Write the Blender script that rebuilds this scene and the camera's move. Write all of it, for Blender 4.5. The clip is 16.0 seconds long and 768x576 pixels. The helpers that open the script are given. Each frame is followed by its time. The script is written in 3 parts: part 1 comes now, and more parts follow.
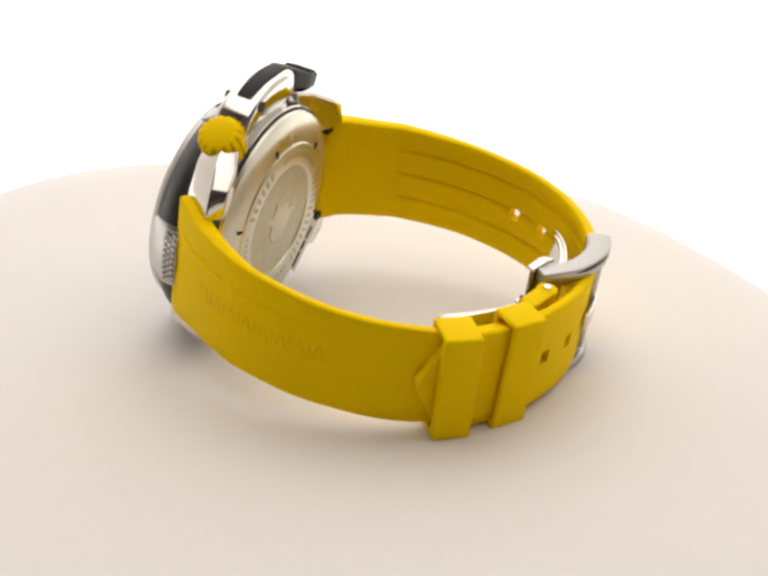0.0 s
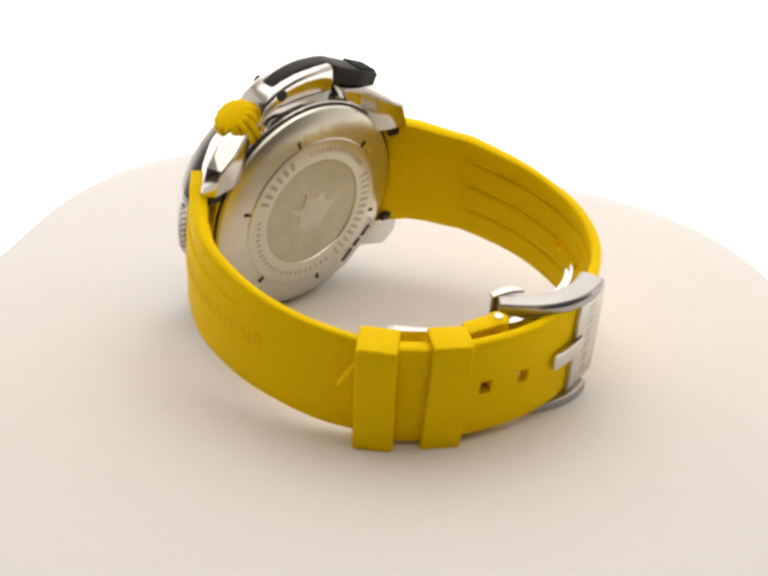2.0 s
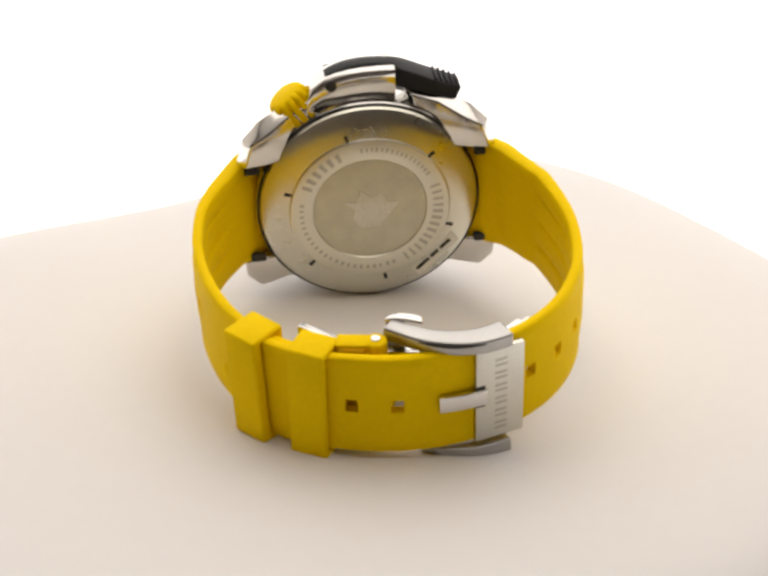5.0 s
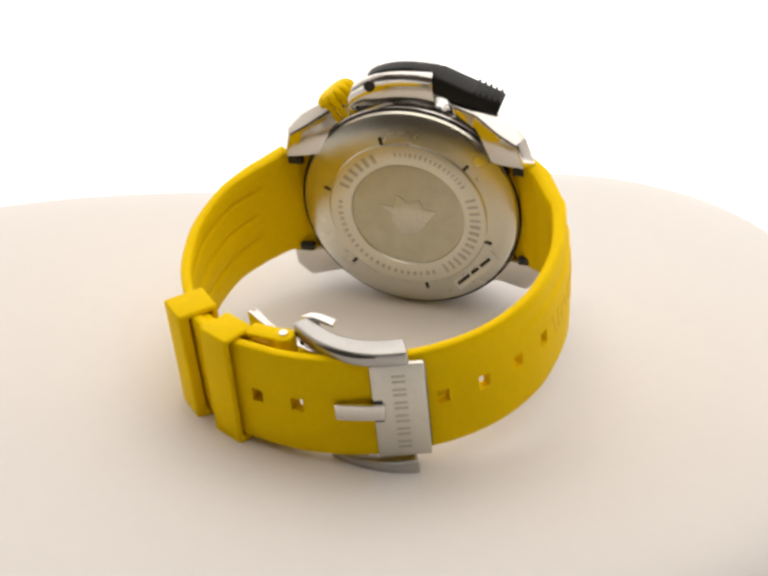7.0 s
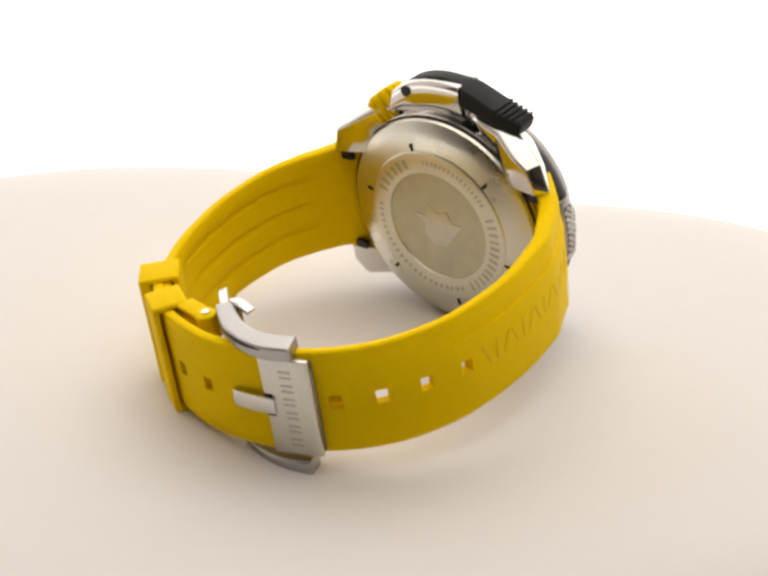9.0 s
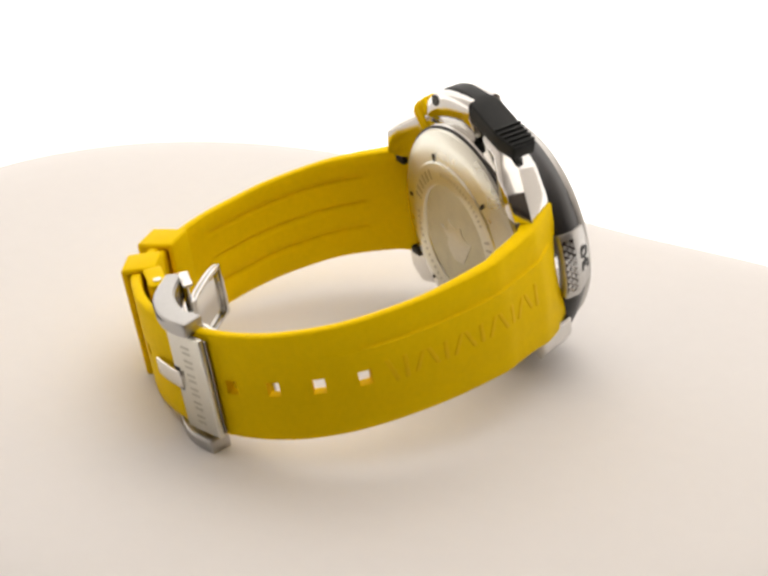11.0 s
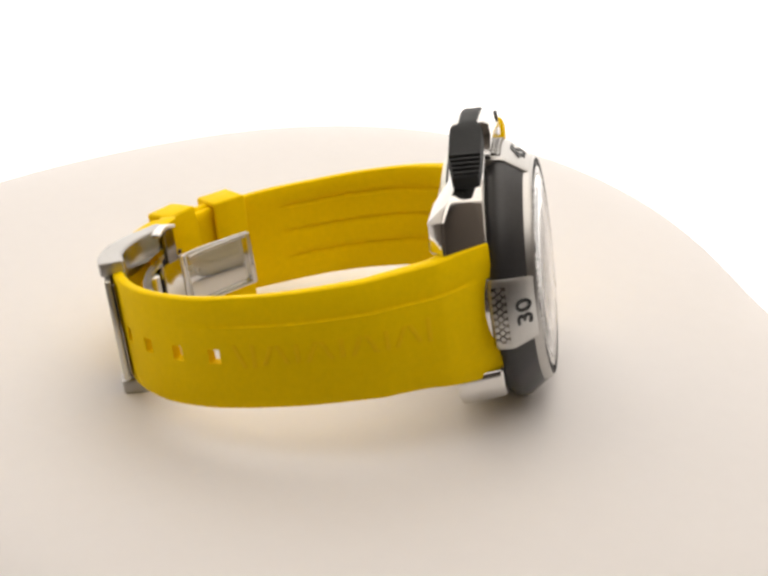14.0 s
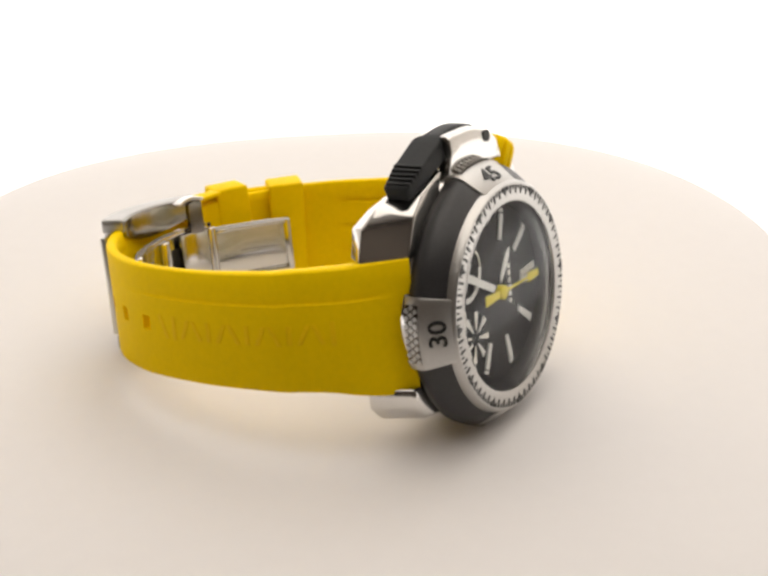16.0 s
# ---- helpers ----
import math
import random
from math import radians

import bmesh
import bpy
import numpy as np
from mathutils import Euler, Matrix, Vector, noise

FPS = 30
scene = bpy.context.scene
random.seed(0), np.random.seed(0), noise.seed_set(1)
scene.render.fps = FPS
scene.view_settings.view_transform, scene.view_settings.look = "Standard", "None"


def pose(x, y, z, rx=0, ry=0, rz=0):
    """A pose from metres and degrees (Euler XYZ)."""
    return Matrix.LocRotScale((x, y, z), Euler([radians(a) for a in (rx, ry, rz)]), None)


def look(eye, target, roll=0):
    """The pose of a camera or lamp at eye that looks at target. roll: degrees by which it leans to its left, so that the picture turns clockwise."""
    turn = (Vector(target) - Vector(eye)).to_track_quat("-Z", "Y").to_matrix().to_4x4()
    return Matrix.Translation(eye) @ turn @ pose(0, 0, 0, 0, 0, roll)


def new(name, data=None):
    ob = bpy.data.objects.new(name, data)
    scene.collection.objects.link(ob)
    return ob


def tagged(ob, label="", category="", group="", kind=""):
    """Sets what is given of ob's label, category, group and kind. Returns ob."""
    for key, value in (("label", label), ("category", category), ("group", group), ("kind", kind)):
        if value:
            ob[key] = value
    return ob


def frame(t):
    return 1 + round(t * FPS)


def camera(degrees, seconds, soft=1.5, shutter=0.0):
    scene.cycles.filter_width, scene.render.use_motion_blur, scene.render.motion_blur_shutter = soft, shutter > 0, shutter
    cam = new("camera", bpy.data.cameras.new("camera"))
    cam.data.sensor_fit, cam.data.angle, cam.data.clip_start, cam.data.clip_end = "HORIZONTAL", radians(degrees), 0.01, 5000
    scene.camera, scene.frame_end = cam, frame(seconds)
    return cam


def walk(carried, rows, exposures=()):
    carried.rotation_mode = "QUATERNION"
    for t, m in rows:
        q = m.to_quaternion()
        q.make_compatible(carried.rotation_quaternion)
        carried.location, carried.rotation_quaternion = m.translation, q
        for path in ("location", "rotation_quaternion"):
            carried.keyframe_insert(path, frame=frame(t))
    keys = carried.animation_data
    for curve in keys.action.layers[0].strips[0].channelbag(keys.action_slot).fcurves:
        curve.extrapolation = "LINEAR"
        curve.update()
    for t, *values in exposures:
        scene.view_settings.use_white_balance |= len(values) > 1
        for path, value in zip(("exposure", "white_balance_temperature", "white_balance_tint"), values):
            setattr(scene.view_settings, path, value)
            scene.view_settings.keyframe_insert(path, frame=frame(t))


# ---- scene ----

# ======== units: lengths of the watch are given in U, the rest in metres ========
U = 0.000868

# ======== camera: stands still ========
cam = camera(25.38, 16.0, soft=3.1)
EYE = Vector((0.0, -337.74, 177.96)) * U
AIM = Vector((6.68, 4.82, 13.62)) * U
walk(cam, [(0.0, look(EYE, AIM, 1.194)), (16.0, look(EYE, AIM, 1.194))])

# ======== light: a backlit white photo tent ========
scene.view_settings.exposure = 0.0
world = bpy.data.worlds.new("tent_air")
scene.world = world
world.use_nodes = True
world.node_tree.nodes["Background"].inputs[0].default_value = (1.0, 0.95, 0.9, 1)
world.node_tree.nodes["Background"].inputs[1].default_value = 0.05


def softbox(name, eye, target, sx, sy, watts, colour):
    lamp = bpy.data.lights.new(name, "AREA")
    lamp.shape, lamp.size, lamp.size_y, lamp.energy, lamp.color = "RECTANGLE", sx, sy, watts, colour
    ob = new(name, lamp)
    ob.matrix_world = look(eye, target)
    return ob


softbox("softbox_top", (0.09, 0.04, 0.66), (0.02, 0.0, 0), 0.95, 0.83, 3.3, (1.0, 0.928, 0.848))


# ======== materials ========
def material(name, colour, rough, metal=0.0, grain=0.0, grain_size=400.0, bump=0.0, spots=0.0, spec=0.5, stretch=(1, 1, 1)):
    """Principled surface with two scales of variation in colour, roughness and fine relief."""
    mat = bpy.data.materials.new(name)
    mat.use_nodes = True
    t = mat.node_tree
    b = t.nodes["Principled BSDF"]
    b.inputs["Metallic"].default_value = metal
    b.inputs["Specular IOR Level"].default_value = spec
    co = t.nodes.new("ShaderNodeTexCoord")
    mp = t.nodes.new("ShaderNodeMapping")
    mp.inputs["Scale"].default_value = stretch
    t.links.new(co.outputs["Object"], mp.inputs["Vector"])
    fine = t.nodes.new("ShaderNodeTexNoise")
    fine.inputs["Scale"].default_value = grain_size
    fine.inputs["Detail"].default_value = 4
    wide = t.nodes.new("ShaderNodeTexNoise")
    wide.inputs["Scale"].default_value = grain_size * 0.06
    wide.inputs["Detail"].default_value = 3
    for nd in (fine, wide):
        t.links.new(mp.outputs[0], nd.inputs["Vector"])
    add = t.nodes.new("ShaderNodeMath")
    add.operation = "MULTIPLY_ADD"
    add.inputs[1].default_value = 0.5
    t.links.new(fine.outputs[0], add.inputs[0])
    half = t.nodes.new("ShaderNodeMath")
    half.operation = "MULTIPLY"
    half.inputs[1].default_value = 0.5
    t.links.new(wide.outputs[0], half.inputs[0])
    t.links.new(half.outputs[0], add.inputs[2])
    ramp = t.nodes.new("ShaderNodeMapRange")
    ramp.inputs["From Min"].default_value, ramp.inputs["From Max"].default_value = 0.3, 0.7
    ramp.inputs["To Min"].default_value, ramp.inputs["To Max"].default_value = 1 - grain, 1 + grain
    t.links.new(add.outputs[0], ramp.inputs["Value"])
    mul = t.nodes.new("ShaderNodeVectorMath")
    mul.operation = "MULTIPLY"
    mul.inputs[0].default_value = colour
    t.links.new(ramp.outputs[0], mul.inputs[1])
    t.links.new(mul.outputs[0], b.inputs["Base Color"])
    rr = t.nodes.new("ShaderNodeMapRange")
    rr.inputs["From Min"].default_value, rr.inputs["From Max"].default_value = 0.3, 0.7
    rr.inputs["To Min"].default_value, rr.inputs["To Max"].default_value = max(rough - spots, 0.02), min(rough + spots, 1)
    t.links.new(wide.outputs[0], rr.inputs["Value"])
    t.links.new(rr.outputs[0], b.inputs["Roughness"])
    if bump:
        bp = t.nodes.new("ShaderNodeBump")
        bp.inputs["Strength"].default_value = bump
        bp.inputs["Distance"].default_value = 0.0001
        t.links.new(fine.outputs[0], bp.inputs["Height"])
        t.links.new(bp.outputs[0], b.inputs["Normal"])
    return mat


YELLOW = material("yellow_rubber", (0.94, 0.635, 0.0003), 0.52, grain=0.05, grain_size=900, bump=0.12, spots=0.06, spec=0.03)
YELLOW_DEEP = material("engraved_rubber", (0.93, 0.60, 0.0003), 0.55, grain=0.05, grain_size=900, bump=0.12, spots=0.05, spec=0.1)
POLISHED = material("polished_steel", (0.66, 0.645, 0.615), 0.12, 1.0, grain=0.03, grain_size=500, spots=0.05)
BRUSHED = material("brushed_steel", (0.64, 0.625, 0.56), 0.33, 1.0, grain=0.06, grain_size=1500, bump=0.1, spots=0.06)
SATIN = material("bead_blasted_steel", (0.71, 0.695, 0.60), 0.38, 1.0, grain=0.05, grain_size=2500, bump=0.25, spots=0.05)
TURNED = material("circular_brushed_steel", (0.69, 0.675, 0.59), 0.3, 1.0, grain=0.05, grain_size=1500, bump=0.05, spots=0.05)
turned_tree = TURNED.node_tree
tangent = turned_tree.nodes.new("ShaderNodeTangent")
tangent.direction_type, tangent.axis = "RADIAL", "Y"
turned_tree.nodes["Principled BSDF"].inputs["Anisotropic"].default_value = 0.6
turned_tree.links.new(tangent.outputs[0], turned_tree.nodes["Principled BSDF"].inputs["Tangent"])
MATT = material("matt_steel", (0.45, 0.44, 0.425), 0.42, 1.0, grain=0.06, grain_size=1500, bump=0.12, spots=0.06)
BEZEL_STEEL = material("satin_bezel_steel", (0.50, 0.49, 0.47), 0.38, 1.0, grain=0.07, grain_size=1800, bump=0.15, spots=0.07)
# polished steel, base colour dimmed to stand for darker reflections on the cheek
DIMMED_STEEL = material("dimmed_polished_steel", (0.40, 0.385, 0.35), 0.2, 1.0, grain=0.06, grain_size=600, spots=0.06)
ENGRAVED = material("engraved_steel", (0.48, 0.465, 0.40), 0.5, 1.0, grain=0.08, grain_size=2500, bump=0.2, spots=0.05)
GRITTY = material("gritty_steel", (0.62, 0.605, 0.49), 0.55, 1.0, grain=0.16, grain_size=4500, bump=0.6, spots=0.06)
RELIEF = material("relief_steel", (0.68, 0.665, 0.58), 0.45, 1.0, grain=0.14, grain_size=1800, bump=0.5, spots=0.08)
RUBBER = material("black_rubber", (0.026, 0.025, 0.026), 0.42, grain=0.2, grain_size=1500, bump=0.15, spots=0.08)
LEVER_BLACK = material("lever_rubber", (0.010, 0.011, 0.011), 0.55, grain=0.2, grain_size=1500, bump=0.15, spots=0.06, spec=0.25)
# steel with its base colour lowered to hold dark reflections and gap shade
SHADED_STEEL = material("shaded_steel", (0.22, 0.20, 0.18), 0.16, 1.0, grain=0.06, grain_size=600, spots=0.05)
DIAL = material("dial_black", (0.009, 0.009, 0.010), 0.5, grain=0.15, grain_size=3000, bump=0.1, spec=0.2)
INK = material("black_ink", (0.012, 0.012, 0.012), 0.5, grain=0.1)
LUME = material("white_lume", (0.78, 0.78, 0.74), 0.5, grain=0.04, grain_size=3000)
HAND_YELLOW = material("yellow_lacquer", (0.72, 0.60, 0.01), 0.4, grain=0.04)
# near-black colour in place of the shade inside notches, slots and holes
DARK = material("shadowed_recess", (0.02, 0.018, 0.015), 0.6, grain=0.1)
CLOTH = material("white_cloth", (0.775, 0.755, 0.742), 0.85, grain=0.012, grain_size=260, bump=0.12, spots=0.05, spec=0.1)
WALL = material("tent_fabric", (0.68, 0.645, 0.61), 0.9, grain=0.03, grain_size=60, bump=0.1, spec=0.1)
ROOM = material("dim_wall", (0.13, 0.11, 0.095), 0.9, grain=0.06, grain_size=20, bump=0.1, spec=0.1)
LABEL = material("sticker_white", (0.80, 0.80, 0.77), 0.4, grain=0.02)


def glass_material():
    mat = bpy.data.materials.new("sapphire_glass")
    mat.use_nodes = True
    b = mat.node_tree.nodes["Principled BSDF"]
    b.inputs["Base Color"].default_value = (1, 1, 1, 1)
    b.inputs["Transmission Weight"].default_value = 1.0
    b.inputs["Roughness"].default_value = 0.01
    b.inputs["IOR"].default_value = 1.1
    return mat


GLASS = glass_material()


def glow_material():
    """The rear sheet of the tent: its own emission stands in for light from behind."""
    mat = bpy.data.materials.new("glowing_sheet")
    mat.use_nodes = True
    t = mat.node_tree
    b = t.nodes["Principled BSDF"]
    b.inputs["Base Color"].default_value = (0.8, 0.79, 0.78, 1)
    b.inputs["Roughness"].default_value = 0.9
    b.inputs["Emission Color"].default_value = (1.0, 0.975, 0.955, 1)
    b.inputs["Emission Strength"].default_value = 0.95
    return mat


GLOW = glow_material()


# ======== mesh helpers ========
def finish(bm, mat, scale=U, angle=35.0):
    bmesh.ops.recalc_face_normals(bm, faces=bm.faces)
    me = bpy.data.meshes.new("mesh")
    if scale != 1:
        bmesh.ops.scale(bm, vec=(scale,) * 3, verts=bm.verts)
    bm.to_mesh(me)
    bm.free()
    me.materials.append(mat)
    for p in me.polygons:
        p.use_smooth = True
    me.set_sharp_from_angle(angle=radians(angle))
    return me


def part(name, bm, mat, parent=None, label="", angle=35.0, scale=U):
    ob = new(name, finish(bm, mat, scale, angle))
    ob.parent = parent
    if label:
        ob["label"] = label
    return ob


def soften(bm, width, segments=2, least=30.0):
    bmesh.ops.recalc_face_normals(bm, faces=bm.faces)
    bm.normal_update()
    edges = [e for e in bm.edges if len(e.link_faces) == 2 and e.calc_face_angle(0) > radians(least)]
    if edges:
        bmesh.ops.bevel(bm, geom=edges, offset=width, segments=segments, affect="EDGES", profile=0.5, clamp_overlap=True)
    return bm


def lathe(profile, centre=(0.0, 0.0), segments=96, a0=0.0, a1=360.0, closed=False):
    """Turns (r, y) pairs round the y axis through (x, z) = centre. Angles run from +x towards +z."""
    bm = bmesh.new()
    full = abs(a1 - a0) >= 359.9
    count = segments if full else segments + 1
    rings = []
    for i in range(count):
        a = radians(a0 + (a1 - a0) * i / segments)
        rings.append([bm.verts.new((centre[0] + r * math.cos(a), y, centre[1] + r * math.sin(a))) for r, y in profile])
    m = len(profile)
    for i in range(segments):
        p, q = rings[i], rings[(i + 1) % count]
        for j in range(m if closed else m - 1):
            k = (j + 1) % m
            quad = [p[j], p[k], q[k], q[j]]
            if profile[j][0] < 1e-6:
                quad = [p[j], p[k], q[k]]
            elif profile[k][0] < 1e-6:
                quad = [p[j], p[k], q[j]]
            bm.faces.new(quad)
    if not full and closed:
        bm.faces.new(rings[0])
        bm.faces.new(rings[-1])
    bmesh.ops.remove_doubles(bm, verts=bm.verts, dist=1e-5)
    return bm


def prism(points, y0, y1, bm=None):
    """A flat (x, z) outline given depth along y."""
    bm = bm or bmesh.new()
    a = [bm.verts.new((x, y0, z)) for x, z in points]
    b = [bm.verts.new((x, y1, z)) for x, z in points]
    bm.faces.new(a)
    bm.faces.new(b)
    for i in range(len(points)):
        j = (i + 1) % len(points)
        bm.faces.new((a[i], a[j], b[j], b[i]))
    return bm


def box(bm, m, sx, sy, sz):
    got = bmesh.ops.create_cube(bm, size=1.0, matrix=m @ Matrix.Diagonal((sx, sy, sz, 1)))
    return got["verts"]


class Path:
    """A smooth line in the watch's (x, y) plane, measured along its length; the normal points out of the strap's ring."""

    def __init__(self, points, outward):
        p = [Vector(q) for q in points]
        p = [2 * p[0] - p[1]] + p + [2 * p[-1] - p[-2]]
        line = []
        for i in range(1, len(p) - 2):
            for k in range(24):
                t = k / 24
                line.append(0.5 * (2 * p[i] + (p[i + 1] - p[i - 1]) * t + (2 * p[i - 1] - 5 * p[i] + 4 * p[i + 1] - p[i + 2]) * t * t
                                   + (3 * p[i] - p[i - 1] - 3 * p[i + 1] + p[i + 2]) * t ** 3))
        line.append(p[-2])
        self.line, self.out = line, outward
        self.length = [0.0]
        for a, b in zip(line, line[1:]):
            self.length.append(self.length[-1] + (b - a).length)
        self.total = self.length[-1]

    def at(self, s):
        x = float(np.interp(s, self.length, [v.x for v in self.line]))
        y = float(np.interp(s, self.length, [v.y for v in self.line]))
        x1 = float(np.interp(s + 0.6, self.length, [v.x for v in self.line])) - float(np.interp(s - 0.6, self.length, [v.x for v in self.line]))
        y1 = float(np.interp(s + 0.6, self.length, [v.y for v in self.line])) - float(np.interp(s - 0.6, self.length, [v.y for v in self.line]))
        t = Vector((x1, y1)).normalized()
        return Vector((x, y)), t, Vector((t.y, -t.x)) * self.out

    def near(self, x, y):
        i = min(range(len(self.line)), key=lambda k: (self.line[k] - Vector((x, y))).length)
        return self.length[i]

    def point(self, s, off, z):
        p, _, n = self.at(s)
        return Vector((p.x + n.x * off, p.y + n.y * off, z))


def slab(path, s0, s1, o0, o1, z0, z1, steps=8, bm=None):
    """A bar that follows the path from s0 to s1, between two offsets and two heights (numbers or functions of 0..1)."""
    bm = bm or bmesh.new()
    f = lambda v, k: v(k) if callable(v) else v
    rings = []
    for i in range(steps + 1):
        k = i / steps
        s = s0 + (s1 - s0) * k
        rings.append([bm.verts.new(path.point(s, f(o, k), f(z, k))) for o, z in ((o0, z0), (o1, z0), (o1, z1), (o0, z1))])
    for a, b in zip(rings, rings[1:]):
        for j in range(4):
            bm.faces.new((a[j], a[(j + 1) % 4], b[(j + 1) % 4], b[j]))
    bm.faces.new(rings[0])
    bm.faces.new(rings[-1])
    return bm


# ======== the place: tent, rear sheet, room behind the camera ========
def sheet(name, corners, mat, label, category, kind="structure", thick=0.004):
    bm = bmesh.new()
    bm.faces.new([bm.verts.new(c) for c in corners])
    bmesh.ops.subdivide_edges(bm, edges=bm.edges, cuts=6, use_grid_fill=True)
    ob = new(name, finish(bm, mat, 1))
    m = ob.modifiers.new("thick", "SOLIDIFY")
    m.thickness = thick
    return tagged(ob, label, category, "", kind)


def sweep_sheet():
    """Rear sheet: table in front, a wide curve, then upright; the added glow covers all of it."""
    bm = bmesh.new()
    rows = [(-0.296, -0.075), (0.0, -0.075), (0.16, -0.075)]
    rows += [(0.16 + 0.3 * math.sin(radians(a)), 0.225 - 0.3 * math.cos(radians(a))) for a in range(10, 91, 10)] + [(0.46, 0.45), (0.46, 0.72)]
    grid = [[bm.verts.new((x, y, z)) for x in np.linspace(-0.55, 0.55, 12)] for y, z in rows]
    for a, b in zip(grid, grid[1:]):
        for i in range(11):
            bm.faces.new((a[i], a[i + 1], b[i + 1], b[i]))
    return tagged(new("backdrop", finish(bm, GLOW, 1)), "seamless white backdrop sheet with its own glow in place of light from behind", "backdrop", "", "structure")


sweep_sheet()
for side, x in (("left", -0.55), ("right", 0.55)):
    sheet("wall_" + side, [(x, -0.15, -0.08), (x, 0.47, -0.08), (x, 0.47, 0.72), (x, -0.15, 0.72)], WALL, "white fabric side wall of the photo tent", "tent wall")
    sheet("room_wall_" + side, [(x, -0.80, -0.08), (x, -0.155, -0.08), (x, -0.155, 0.72), (x, -0.80, 0.72)], ROOM, "dim brown wall beside the camera", "wall")
sheet("ceiling", [(-0.55, -0.80, 0.72), (0.55, -0.80, 0.72), (0.55, 0.47, 0.72), (-0.55, 0.47, 0.72)], WALL, "white fabric roof of the photo tent", "tent roof")
sheet("wall_front", [(-0.55, -0.80, -0.08), (0.55, -0.80, -0.08), (0.55, -0.80, 0.72), (-0.55, -0.80, 0.72)], ROOM, "dim brown wall behind the camera", "wall")
sheet("floor", [(-0.55, -0.80, -0.08), (0.55, -0.80, -0.08), (0.55, -0.31, -0.08), (-0.55, -0.31, -0.08)], ROOM, "dim table top in front of the tent", "table top")


RIM = ((-12.5, -0.5), (12.8, 9.9), (-4.5, 4.2), (-2.7, -4.4), (0.3, -1.0), (1.3, -1.6))


def rim(a):
    """Uneven round outline of the cloth-covered turntable, in U."""
    return 132.0 + sum(c * math.cos((n + 1) * a) + d * math.sin((n + 1) * a) for n, (c, d) in enumerate(RIM))


def turntable():
    root = new("turntable")
    bm = bmesh.new()
    prof = [(0.0, 0.0), (0.2, 0.0), (0.4, 0.0), (0.6, 0.0), (0.72, 0.0), (0.80, -0.12), (0.86, -0.45), (0.91, -1.2), (0.95, -2.5), (0.98, -4.4), (1.00, -7.2), (1.015, -12), (1.025, -30), (1.04, -84)]
    rings = []
    for k, z in prof:
        rings.append([bm.verts.new((k * rim(2 * math.pi * i / 120) * math.cos(2 * math.pi * i / 120), k * rim(2 * math.pi * i / 120) * math.sin(2 * math.pi * i / 120),
                                    z)) for i in range(120)])
    for a, b in zip(rings, rings[1:]):
        for i in range(120):
            j = (i + 1) % 120
            if a is rings[0]:
                continue
            bm.faces.new((a[i], a[j], b[j], b[i]))
    bm.faces.new(rings[1])
    for v in rings[0]:
        bm.verts.remove(v)
    part("cloth_cover", bm, CLOTH, root, "smooth white cloth drawn over the turntable", angle=80)
    return tagged(root, "white cloth-covered turntable with an uneven rim", "turntable")


TABLE = turntable()

# ======== the watch ========
# x runs to 6 o'clock, y out of the dial, z to 9 o'clock, which points up here
WATCH_AT = Matrix(((0.9567, 0.2687, -0.1122, 12.1438 * U), (-0.2830, 0.9486, -0.1416, 19.8592 * U), (0.0684, 0.1673, 0.9835, 25.6329 * U), (0, 0, 0, 1)))
WATCH = tagged(new("wristwatch"), "steel chronograph wristwatch with yellow rubber strap lying on its side", "wristwatch")
C0 = (0.0, -0.3)
C1 = (0.1, -1.4)

TAIL = Path([(24.3, 10.5), (27.4, 7.1), (30.3, 3.8), (32.7, 1.0), (33.9, -1.4), (35.4, -4.6), (37.2, -8.6), (39.2, -13.5), (41.0, -28), (39.6, -42.7), (35.9, -52.5), (30.3, -60.3), (23.0, -66.2), (14, -70.4), (5.3, -72.3),
             (-3.3, -72.4), (-12.3, -70.6), (-20, -67.3), (-27, -62), (-32.9, -55.9), (-36.4, -52.6)], -1)
HEAD = Path([(-25.8, 10.8), (-29.2, 6.7), (-32.2, 2.6), (-34.4, -1.2), (-36.6, -5.4), (-39.5, -13.6), (-40.7, -27), (-38.8, -39.0), (-35.5, -48.2), (-30.7, -56.0), (-24.0, -62.0), (-17.0, -65.8), (-6, -68.2)], 1)

def ease(k):
    k = min(max(k, 0.0), 1.0)
    return k * k * (3 - 2 * k)


